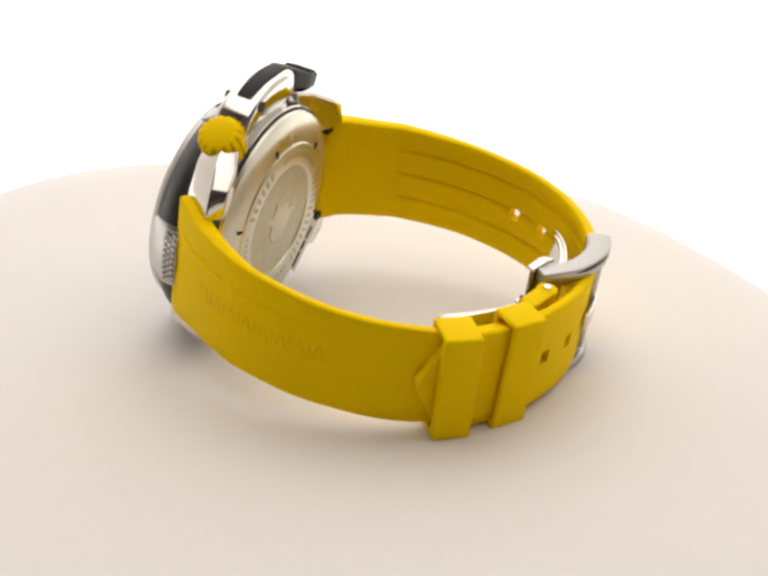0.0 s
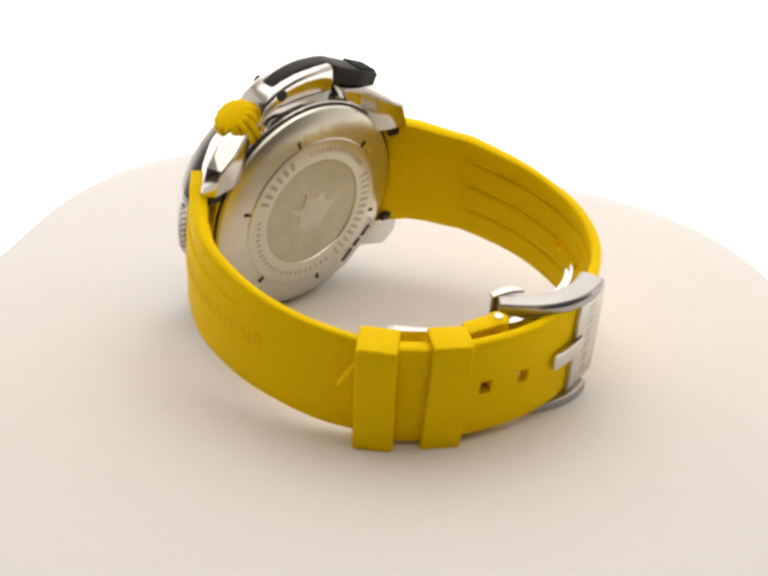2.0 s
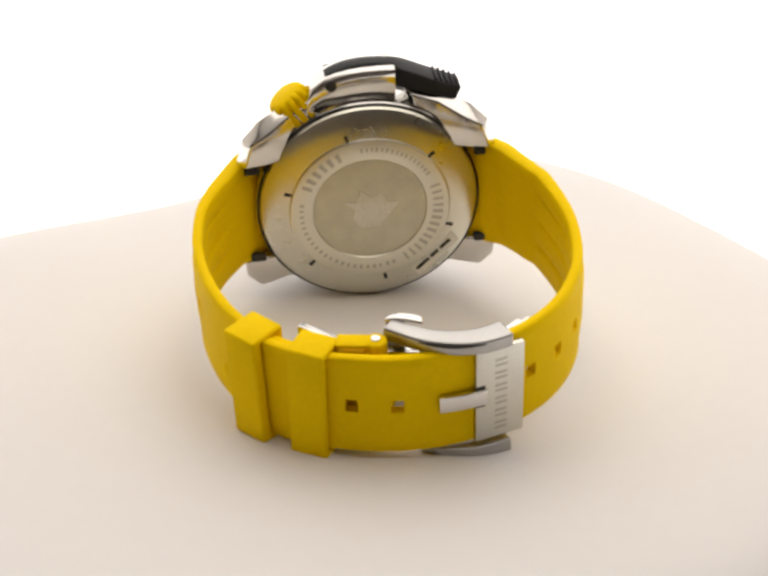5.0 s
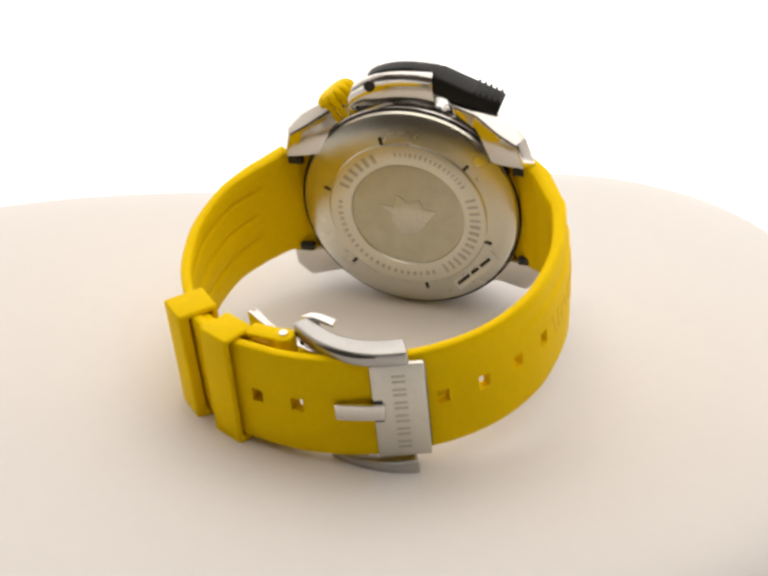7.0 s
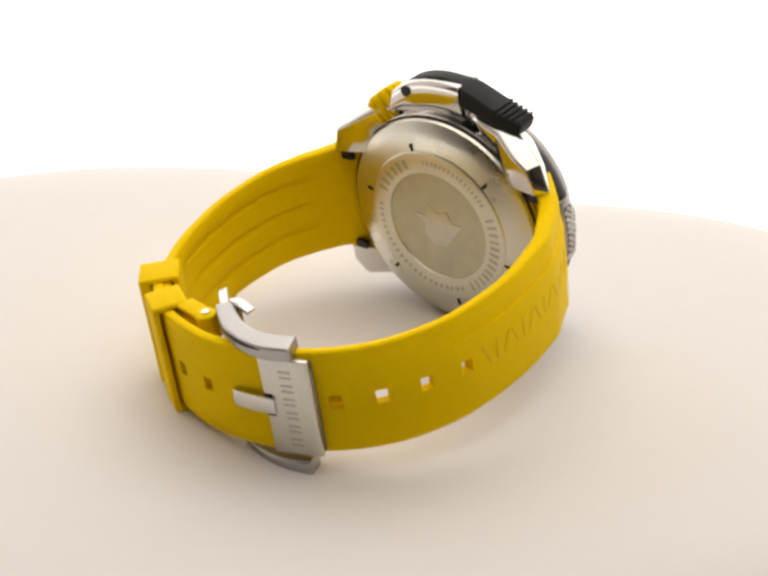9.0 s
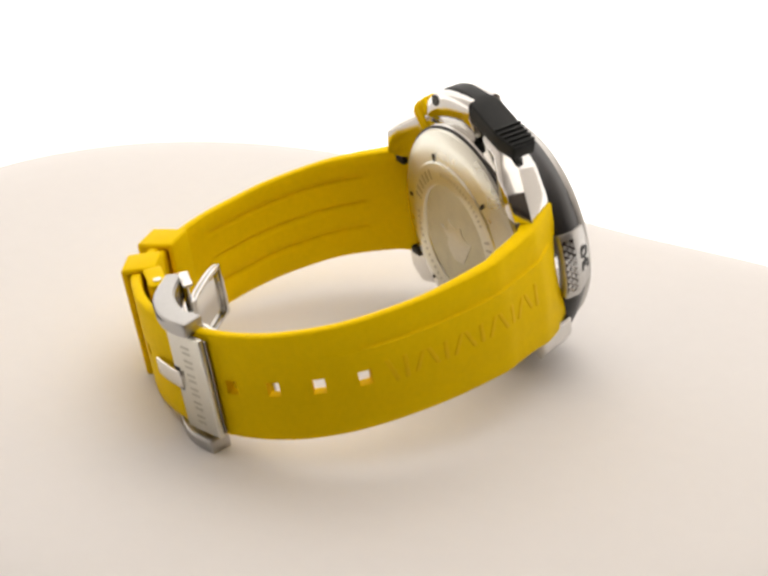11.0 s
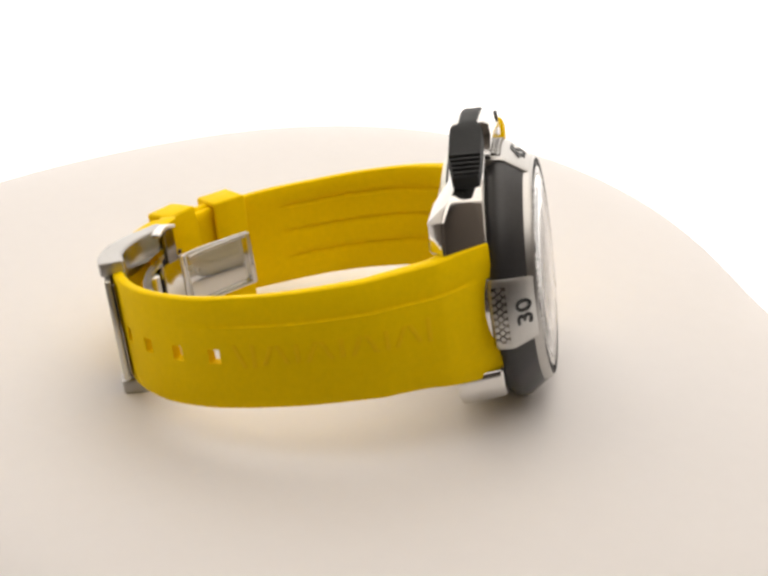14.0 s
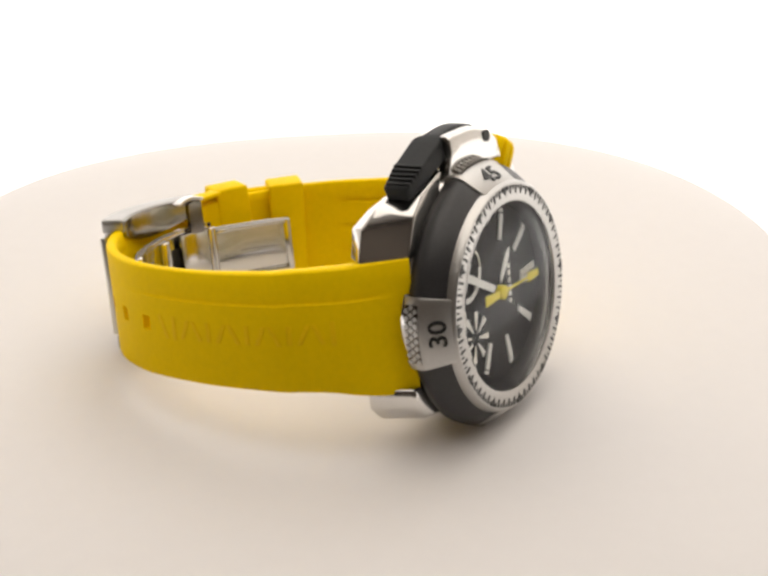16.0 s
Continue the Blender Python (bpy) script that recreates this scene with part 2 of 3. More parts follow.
def strap(name, path, s0, s1, thick, half, holes, tip, label, trim=0.0, sag=False):
    """A rubber strap half: two skins with a side wall, through holes, and long grooves."""
    hole_w, hole_h = 1.3, 1.55
    cuts = set(np.linspace(s0, s1, int((s1 - s0) / 1.1)))
    for h in holes:
        cuts = {c for c in cuts if abs(c - h) > hole_w + 0.35} | {h - hole_w, h, h + hole_w}
    cuts = sorted(cuts)
    inner = [-9.0, -8.0, -7.1, -6.3, -5.5, -4.7, -3.3, -2.4, -hole_h, 0.0, 0.7, 1.4, hole_h, 2.4, 3.3, 5.5, 6.0, 6.3, 7.0, 7.7, 8.5, 9.0]
    bm = bmesh.new()
    top, low = [], []
    for s in cuts:
        k = (s - s0) / (s1 - s0)
        w = half(k)
        if tip and s1 - s < tip:
            w *= 0.1 + 0.9 * min((s1 - s) / tip, 1)
        th = thick(k)
        up = trim * math.sin(math.pi * min(max((k - 0.06) / 0.42, 0), 1))
        zs = [-w + up, -w + up + 0.35] + [z * min(1, max(w - 0.9, 0.1) / 9.0) for z in inner] + [w - 0.35, w]
        flare = 1 - ease((k - 0.01) / 0.12)
        zs = [z + ((0.9 * flare if sag else 0.2 * flare) if z > 0 else -1.6 * flare) * min(abs(z) / 6, 1) for z in zs]
        drop = ease((k - 0.15) / 0.5) if sag else ease((k - 0.8) / 0.12)
        zs = [z - 1.2 * drop for z in zs]
        ro, ri = [], []
        for j, z in enumerate(zs):
            edge = 0.35 if j in (0, len(zs) - 1) else 0.0
            at = inner[j - 2] if 2 <= j < len(zs) - 2 else 99.0
            groove = at in (-5.5, 0.7, 7.0)
            fade = min(max((k - 0.16) / 0.03, 0), max((0.62 - k) / 0.04, 0), 1)
            rise = min(max((k - 0.02) / 0.02, 0), max((0.46 - k) / 0.10, 0), 1)
            panel = min(max((at + 8.5) / 4.0, 0), 1) if at < 6.2 else 0.0
            ro.append(bm.verts.new(path.point(s, -edge + 0.5 * rise * panel, z)))
            ri.append(bm.verts.new(path.point(s, -th + edge + (0.6 * fade if groove else 0), z)))
        top.append(ro)
        low.append(ri)
    m = len(top[0])
    first, last = 2 + inner.index(-hole_h), 2 + inner.index(hole_h)
    gone = set()
    for i in range(len(cuts) - 1):
        mid = (cuts[i] + cuts[i + 1]) / 2
        for j in range(m - 1):
            if first <= j < last and any(abs(mid - h) < hole_w for h in holes):
                gone.add((i, j))
    for i in range(len(cuts) - 1):
        for j in range(m - 1):
            if (i, j) in gone:
                for (a, b), nb in ((((i, j), (i + 1, j)), (i, j - 1)), (((i, j + 1), (i + 1, j + 1)), (i, j + 1)), (((i, j), (i, j + 1)), (i - 1, j)), (((i + 1, j), (i + 1, j + 1)), (i + 1, j))):
                    if nb not in gone:
                        bm.faces.new((top[a[0]][a[1]], top[b[0]][b[1]], low[b[0]][b[1]], low[a[0]][a[1]]))
                continue
            bm.faces.new((top[i][j], top[i + 1][j], top[i + 1][j + 1], top[i][j + 1]))
            bm.faces.new((low[i][j], low[i][j + 1], low[i + 1][j + 1], low[i + 1][j]))
        for j in (0, m - 1):
            bm.faces.new((top[i][j], top[i + 1][j], low[i + 1][j], low[i][j]))
    for i in (0, len(cuts) - 1):
        for j in range(m - 1):
            bm.faces.new((top[i][j], top[i][j + 1], low[i][j + 1], low[i][j]))
    return part(name, bm, YELLOW, WATCH, label, angle=50)


H6 = TAIL.near(39.3, -43.9)
HOLES = [H6 + 9.05 * i + (0.0, 0.0, 0.0, 0.0, 0.6, 1.4, 2.1, 2.1)[i] for i in range(8)]
tail = strap("strap_tail", TAIL, 0.0, TAIL.total, lambda k: 4.6 - 2.4 * min(k / 0.3, 1), lambda k: 12.9 - 1.3 * min(k / 0.5, 1), HOLES, 6.0,
             "yellow rubber strap half with seven square holes", 0.75)
head = strap("strap_head", HEAD, 0.0, HEAD.total, lambda k: 4.6 - 2.4 * min(k / 0.3, 1), lambda k: 12.9 - 1.3 * min(k / 0.5, 1) - 0.5 * ease((k - 0.6) / 0.2), [], 0.0,
             "yellow rubber strap half with long grooves inside", 0.0, True)


def brand_bars(path, s0, s1, parent, n, high):
    """Plain slanted strokes where the maker's lettering is pressed into the rubber."""
    step = (s1 - s0) / n
    for i in range(n):
        lean = (0.0, 0.32, -0.32, 0.0, 0.3, -0.3)[i % 6] * step
        h = high * (1.25 if i >= n - 2 or i < 1 else 1.0)
        bm = bmesh.new()
        mid = s0 + (i + 0.5) * step
        k = mid / path.total
        base = 0.5 * min(max((k - 0.02) / 0.02, 0), max((0.46 - k) / 0.10, 0), 1)
        box(bm, Matrix.Identity(4), 1, 1, 1)
        for v in bm.verts:
            v.co = path.point(mid + 0.44 * v.co.x * step * 0.8 + lean * 2 * v.co.z, base - 0.12 + 0.5 * v.co.y, 2 * h * v.co.z)
        soften(bm, 0.14, 2)
        part("pressed_bar", bm, YELLOW_DEEP, parent)


brand_bars(TAIL, 14.5, H6 - 4.0, tail, 14, 2.0)
brand_bars(HEAD, 14.0, 48.0, head, 24, 1.5)


def keeper(s, wide, lean, z_low, z_high, out, depth, label, wall=1.3):
    """A rubber loop round both strap layers."""
    bm = bmesh.new()
    w, t = wide / 2, 1.3
    p, tan, nrm = TAIL.at(s)
    outer = [(-depth - t, z_low - t), (out + wall, z_low - t), (out + wall, z_high + t), (-depth - t, z_high + t)]
    inside = [(-depth, z_low), (out, z_low), (out, z_high), (-depth, z_high)]
    rings = []
    for ds, ring in ((-w, outer), (w, outer), (w, inside), (-w, inside)):
        row = []
        for o, z in ring:
            q = p + tan * (ds + lean * z / 12) + nrm * o
            row.append(bm.verts.new((q.x, q.y, z)))
        rings.append(row)
    for a in range(4):
        b = (a + 1) % 4
        for j in range(4):
            k = (j + 1) % 4
            bm.faces.new((rings[a][j], rings[a][k], rings[b][k], rings[b][j]))
    soften(bm, 1.05, 4)
    return part("keeper", bm, YELLOW, WATCH, label)


S1, S2 = TAIL.near(-31.0, -58.0), TAIL.near(-20.3, -67)
keeper(S1, 8.2, 0.5, -12.5, 10.0, 0.5, 4.5, "yellow rubber keeper loop at the strap tip", 2.4)
keeper(S2, 8.2, -0.2, -12.1, 11.2, 0.5, 4.5, "yellow rubber keeper loop beside the clasp")


# -------- case --------
case = part("case", lathe([(25.4, 2.2), (26.0, 2.9), (26.2, 5.0), (26.1, 9.4), (25.4, 10.2), (20, 10.2)], C0), POLISHED, WATCH, "polished steel case band")
back = part("case_back", lathe([(25.4, 2.3), (24.9, 1.4), (23.8, 0.8), (21.5, 0.1), (18.6, -0.55), (18.3, -0.85)], C0, 128), TURNED, WATCH,
            "brushed screw-down steel case back", angle=25)
part("engraved_ring", lathe([(18.3, -0.84), (18.0, -0.94), (13.7, -0.95), (13.3, -0.86), (13.1, -0.5)], C0, 128), SATIN, back, "satin steel ring with engraved marks", angle=25)
part("medallion", lathe([(13.1, -0.52), (12.8, -0.55), (0.0, -0.55)], C0, 96), GRITTY, back, "gritty blasted steel centre disc", angle=25)
part("gasket", lathe([(25.35, 2.0), (25.75, 2.2), (25.75, 2.7), (25.3, 2.7)], C0, closed=True), DARK, back)

for ang in (104, 163, 224, 279, 341, 42):
    a = radians(ang)
    bm = bmesh.new()
    box(bm, Matrix.Translation((C0[0] + 19.2 * math.cos(a), -0.45, C0[1] + 19.2 * math.sin(a))) @ Matrix.Rotation(-a, 4, "Y"), 2.1, 0.5, 0.75)
    soften(bm, 0.15, 1)
    part("notch", bm, DARK, back)


def arc_bar(r0, r1, a0, a1, y0, y1, steps=3):
    return lathe([(r0, y0), (r1, y0), (r1, y1), (r0, y1)], C0, steps, a0, a1, True)


rng = random.Random(4)
for a0, a1, r0, r1, count in ((112, 158, 14.6, 17.0, 6), (-62, 22, 14.6, 17.0, 13), (30, 98, 15.3, 16.4, 16), (168, 292, 15.3, 16.3, 22)):
    step = (a1 - a0) / count
    for i in range(count):
        part("engraved_bar", arc_bar(r0, r1, a0 + i * step + step * 0.2, a0 + (i + 1) * step - step * rng.uniform(0.3, 0.5), -0.99, -0.85, 2), ENGRAVED, back)
emblem = prism([(-4.2, -2.4), (-2.2, -5.4), (2.2, -5.2), (4.4, -2.2), (7.0, 1.0), (4.0, 1.2), (3.0, 4.0), (0.4, 2.8), (-2.0, 4.8), (-3.0, 1.6), (-6.4, 2.2), (-3.4, -0.4)], -0.72, -0.5)
part("emblem", soften(emblem, 0.12, 2), RELIEF, back, "plain raised relief in the middle of the case back")
STICK = Matrix.Translation((14.9, -0.42, -14.3)) @ Matrix.Rotation(radians(-43.5), 4, "Y") @ Matrix.Rotation(radians(-14), 4, "X")
bm = bmesh.new()
box(bm, STICK, 13.2, 0.16, 3.0)
sticker = part("sticker", bm, LABEL, back, "small white sticker on the case back")
for i, (a, w) in enumerate(((-4.0, 4.0), (-0.2, 2.4), (3.3, 3.2))):
    bm = bmesh.new()
    box(bm, STICK @ Matrix.Translation((a, -0.1, 0)), w, 0.06, 0.8)
    part("printed_bar", bm, INK, sticker)


def lug(rear, front, y0, y1, label):
    """A faceted lug between its outline at the case back and the one under the bezel."""
    bm = bmesh.new()
    a = [bm.verts.new((x, y0 + 3.2 * (1 - min(max((abs(x) - 15) / 12, 0), 1)), z)) for x, z in rear]
    b = [bm.verts.new((x, y1, z)) for x, z in front]
    bm.faces.new(a)
    bm.faces.new(b)
    for i in range(len(rear)):
        j = (i + 1) % len(rear)
        bm.faces.new((a[i], a[j], b[j], b[i]))
    soften(bm, 0.7, 3, 20)
    return part("lug", bm, POLISHED, WATCH, label)


UPPER_LUG = (  # rings from the case back to the bezel: inner foot, end, shoulder, flank
    ((14, 3.5, 13.4), (22.6, 0.0, 13.4), (27.6, -0.7, 13.2), (26.2, -0.7, 19.0), (21.8, 0.3, 21.2), (16.5, 3.0, 24.0), (11, 3.8, 25.8)),
    ((14, 5.0, 12.6), (22.6, 3.0, 12.6), (29.8, 2.4, 12.6), (27.9, 2.6, 19.2), (24.2, 4.0, 22.6), (18.6, 5.5, 25.0), (9, 6.0, 27.4)),
    ((14, 10.3, 12.6), (20.5, 10.3, 12.6), (24.0, 10.3, 12.6), (23.4, 10.3, 14.8), (20.8, 10.3, 20.4), (17, 10.3, 23.8), (9, 10.3, 26.6)))


def upper_lug(sx):
    """A lug with a faceted end that sweeps up along the case to the crown side."""
    bm = bmesh.new()
    rings = [[bm.verts.new((sx * x, y, z)) for x, y, z in ring] for ring in UPPER_LUG]
    for a, b in zip(rings, rings[1:]):
        for i in range(7):
            j = (i + 1) % 7
            bm.faces.new((a[i], a[j], b[j], b[i]))
    for r in (rings[0], rings[-1]):
        for c in ((1, 2, 3, 4), (0, 1, 4, 5), (0, 5, 6)):
            bm.faces.new([r[k] for k in c])
    soften(bm, 0.45, 3, 14)
    part("lug", bm, POLISHED, WATCH, "faceted polished steel lug", angle=30)


for sx in (-1, 1):
    flip = lambda pts: [(sx * x, z) for x, z in pts]
    upper_lug(sx)
    lug(flip([(14, -13.0), (29.6, -13.0), (29.4, -17.3), (26.0, -20.6), (19, -19.6), (12, -22)]), flip([(14, -13.0), (26.6, -13.0), (26.2, -17.0), (23.0, -20.4), (17, -21.4), (12, -24)]),
        1.4, 10.6, "faceted polished steel lug")
    for z in (14.6, -12.6):
        bm = bmesh.new()
        box(bm, Matrix.Translation((sx * 26.2, 2.0, z - (3.4 if z > 0 else -0.2))), 3.4, 1.6, 2.0)
        part("spring_bar", soften(bm, 0.3, 1), DARK, WATCH, "dark end of a spring bar")


# -------- bezel --------
TABS = (0, 90, 180, 270)
part("bezel_insert", lathe([(24.6, 10.0), (25.9, 10.2), (26.7, 11.2), (26.9, 12.6), (26.5, 13.9), (25.2, 15.7), (23.7, 17.4), (22.2, 17.5), (22.2, 10.0)], C1, 120, closed=True), RUBBER, WATCH,
     "matt black rubber bezel ring")
bezel = part("bezel", lathe([(23.8, 17.0), (23.75, 17.6), (23.55, 18.6), (23.1, 19.1), (19.8, 19.22), (19.4, 19.0), (19.3, 17.4), (21.6, 17.0)], C1, 128, closed=True), BEZEL_STEEL, WATCH,
             "brushed steel bezel ring with black minute marks")
for a in TABS:
    bm = lathe([(25.0, 9.6), (27.0, 9.8), (27.4, 10.4), (27.4, 12.8), (27.1, 13.8), (23.5, 18.5), (22.8, 18.8), (22.2, 12.0)], C1, 14, a - 15.9, a + 15.9, True)
    tab = part("bezel_tab", soften(bm, 0.3, 2, 40), BEZEL_STEEL, bezel, "steel bezel tab with knurled grip")
    # dark strip behind the knurls gives the shade of their gaps
    part("grip_base", lathe([(27.36, 10.2), (27.46, 10.2), (27.46, 13.0), (27.36, 13.0)], C1, 8, a - 12.6, a + 12.6, True), SHADED_STEEL, tab, "dark strip for the shade in the grooves of the knurled grip")
    for i in range(8):
        for j in range(3):
            b = radians(a - 11.6 + 3.1 * i + (1.5 if j % 2 else 0))
            bm = bmesh.new()
            box(bm, Matrix.Translation((C1[0] + 27.5 * math.cos(b), 10.65 + j * 0.95, C1[1] + 27.5 * math.sin(b))) @ Matrix.Rotation(-b, 4, "Y") @ Matrix.Rotation(radians(45), 4, "X"), 0.5, 0.84, 0.84)
            part("knurl", bm, BEZEL_STEEL, tab)

ticks = bmesh.new()
for i in range(120):
    a = radians(3 * i)
    if i % 10 == 0:
        pts = [(22.8, -0.045), (22.8, 0.045), (20.8, 0.0)]
    elif i % 2 == 0:
        pts = [(22.7, -0.012), (22.7, 0.012), (21.0, 0.012), (21.0, -0.012)]
    else:
        pts = [(22.7, -0.007), (22.7, 0.007), (21.9, 0.007), (21.9, -0.007)]
    prism([(C1[0] + r * math.cos(a + d), C1[1] + r * math.sin(a + d)) for r, d in pts], 19.05, 19.26, ticks)
tagged(part("minute_track", ticks, INK, bezel, "black minute marks"), kind="stuff")


def lettering(text, size, m, mat, parent, name, depth=0.06):
    cu = bpy.data.curves.new("letters", "FONT")
    cu.body, cu.size, cu.extrude, cu.align_x, cu.align_y, cu.offset = text, size, depth, "CENTER", "CENTER", 0.10
    tmp = new("letters", cu)
    me = bpy.data.meshes.new_from_object(tmp.evaluated_get(bpy.context.evaluated_depsgraph_get()))
    bpy.data.objects.remove(tmp)
    me.transform(Matrix.Diagonal((U, U, U, 1)) @ m)
    me.materials.clear()
    me.materials.append(mat)
    ob = new(name, me)
    ob.parent = parent
    return ob


# the numerals stand on the sloping face of their tabs, feet towards the dial's middle
for ang, text in ((0, "30"), (90, "45")):
    a = radians(ang)
    out = Vector((math.cos(a), 0, math.sin(a)))
    up = (out * 3.6 - Vector((0, 4.7, 0))).normalized()
    side = Vector((-math.sin(a), 0, math.cos(a)))
    nrm = side.cross(up)
    spot = Vector((C1[0], 0, C1[1])) + out * 25.2 + Vector((0, 16.28, 0)) + nrm * 0.08
    m = Matrix.Translation(spot) @ Matrix((side, up, nrm)).transposed().to_4x4()
    lettering(text, 5.0, m @ Matrix.Diagonal((1.12, 1, 1, 1)), INK, bezel, "numeral")

# -------- crystal, dial and pointers --------
crystal = part("crystal", lathe([(19.35, 18.2), (19.35, 19.2), (18.7, 19.45), (13, 19.7), (7, 19.85), (0, 19.9), (0, 18.85), (7, 18.8), (13, 18.65), (19.2, 18.3)], C1, 96, closed=True),
               GLASS, WATCH, "clear slightly domed glass", angle=60)
crystal.visible_shadow = False
DY = 15.0
dial = part("dial", lathe([(19.3, 18.2), (18.9, 17.0), (18.5, DY), (0, DY)], C1, 96), DIAL, WATCH, "matt black dial with white markers", angle=25)
MID = Vector((-0.4, -0.9))


def dial_piece(name, pts, y0, y1, mat, label="", bev=0.0):
    bm = prism(pts, y0, y1)
    if bev:
        soften(bm, bev, 1)
    return part(name, bm, mat, dial, label)


def spoke(ang, r0, r1, w0, w1, centre=MID):
    """An outline from r0 to r1; 0 degrees is 12 o'clock, clockwise seen on the dial."""
    a = radians(ang)
    d = Vector((-math.cos(a), -math.sin(a)))
    n = Vector((-d.y, d.x))
    return [tuple(centre + d * r + n * w) for r, w in ((r0, -w0), (r1, -w1), (r1, w1), (r0, w0))]


for ang in (-76, -38, 36, 76, 114):
    dial_piece("hour_marker", spoke(ang, 10.6, 16.0, 0.55, 0.75), DY, DY + 0.35, LUME)
    dial_piece("hour_dot", spoke(ang, 16.3, 17.0, 0.8, 0.8), DY, DY + 0.25, LUME)
for off in (-3.6, 3.6):
    dial_piece("hour_marker", spoke(off, 10.6, 16.6, 0.6, 0.7), DY, DY + 0.35, LUME)


def ring_bar(cx, cz, r0, r1, a0, a1, y0, y1, steps=24):
    return lathe([(r0, y0), (r1, y0), (r1, y1), (r0, y1)], (cx, cz), steps, a0, a1, True)


part("subdial_ring", ring_bar(11.2, 6.2, 4.9, 6.0, 180, 300, DY, DY + 0.15), LUME, dial, "white scale of the minute counter")
part("subdial_ring", ring_bar(11.2, 6.2, 5.3, 5.9, 60, 178, DY, DY + 0.12), ENGRAVED, dial)
for i in range(8):
    a = radians(45 * i + 12)
    d, n = Vector((math.cos(a), math.sin(a))), Vector((-math.sin(a), math.cos(a)))
    c = Vector((9.6, -7.6))
    dial_piece("fan_blade", [tuple(c + d * 1.6 + n * -0.1), tuple(c + d * 5.2 - n * 0.8), tuple(c + d * 5.4 + n * 0.6), tuple(c + d * 1.6 + n * 0.2)], DY, DY + 0.2, LUME if i % 2 else BRUSHED)
dial_piece("counter_hand", spoke(205, 0.0, 4.4, 0.5, 0.1, Vector((11.2, 6.2))), DY + 0.3, DY + 0.5, HAND_YELLOW)
for i in range(6):
    dial_piece("logo_bar", spoke(90, -4.4 + i * 1.5, -3.4 + i * 1.5, 0.5, 0.5, Vector((-6.2, -1.0))), DY, DY + 0.1, BRUSHED)
dial_piece("hour_hand", [tuple(MID + Vector(v)) for v in ((-0.6, 1.8), (-2.2, 3.1), (-4.8, 6.6), (-5.0, 8.2), (-3.4, 7.4), (-0.6, 3.2))], DY + 0.8, DY + 1.0, LUME)
dial_piece("minute_hand", spoke(208, 3.0, 14.4, 0.7, 0.85), DY + 1.1, DY + 1.3, LUME)
dial_piece("seconds_hand", spoke(1, 0.0, 11.5, 0.3, 0.2), DY + 1.5, DY + 1.7, HAND_YELLOW)
dial_piece("seconds_tip", spoke(1, 11.0, 15.6, 1.0, 0.7), DY + 1.5, DY + 1.72, HAND_YELLOW)
dial_piece("seconds_tail", spoke(181, 0.0, 7.4, 0.6, 1.1), DY + 1.5, DY + 1.7, HAND_YELLOW)
part("hand_cap", lathe([(1.5, DY + 0.7), (1.5, DY + 1.9), (1.0, DY + 2.1), (0, DY + 2.1)], tuple(MID), 24), HAND_YELLOW, dial)


# -------- crown, guard and lever --------
def crown():
    bm = bmesh.new()
    prof = [(0.0, 0.0), (3.4, 0.0), (4.6, 0.6), (4.9, 1.4), (4.9, 6.6), (4.5, 7.6), (3.6, 8.2), (0.0, 8.5)]
    n = 72
    rings = []
    for i in range(n):
        a = 2 * math.pi * i / n
        flute = 0.8 * max(0.0, math.cos(14 * a)) ** 2
        rings.append([bm.verts.new(((r - (flute if r > 4 and h < 7.8 else 0)) * math.cos(a), (r - (flute if r > 4 and h < 7.8 else 0)) * math.sin(a), h)) for r, h in prof])
    for i in range(n):
        p, q = rings[i], rings[(i + 1) % n]
        for j in range(len(prof) - 1):
            bm.faces.new([p[j], p[j + 1], q[j + 1], q[j]])
    bmesh.ops.remove_doubles(bm, verts=bm.verts, dist=1e-4)
    d = Vector((-0.56, 0.0, 0.83)).normalized()
    m = Matrix.Translation(Vector((-13.0, 7.6, 20.0))) @ d.to_track_quat("Z", "Y").to_matrix().to_4x4()
    bmesh.ops.transform(bm, matrix=m, verts=bm.verts)
    ob = part("crown", bm, YELLOW, WATCH, "fluted yellow rubber crown", angle=50)
    stem = bmesh.new()
    bmesh.ops.create_cone(stem, cap_ends=True, segments=24, radius1=3.0, radius2=3.0, depth=6, matrix=m @ Matrix.Translation((0, 0, -2)))
    part("stem", stem, POLISHED, ob, "polished crown stem")


crown()
def swept(points, y0, y1, thick, n=14):
    """A band in the (x, z) plane along points, outer face on them, thick inwards."""
    path = Path(points, -1)
    bm = bmesh.new()
    rings = []
    for i in range(n + 1):
        p, _, nn = path.at(path.total * i / n)
        t = thick(i / n) if callable(thick) else thick
        q = p - nn * t
        a, b = (y0(i / n), y1(i / n)) if callable(y0) else (y0, y1)
        rings.append([bm.verts.new(v) for v in ((p.x, a, p.y), (p.x, b, p.y), (q.x, b, q.y), (q.x, a, q.y))])
    for a, b in zip(rings, rings[1:]):
        for j in range(4):
            bm.faces.new((a[j], a[(j + 1) % 4], b[(j + 1) % 4], b[j]))
    bm.faces.new(rings[0])
    bm.faces.new(rings[-1])
    return bm


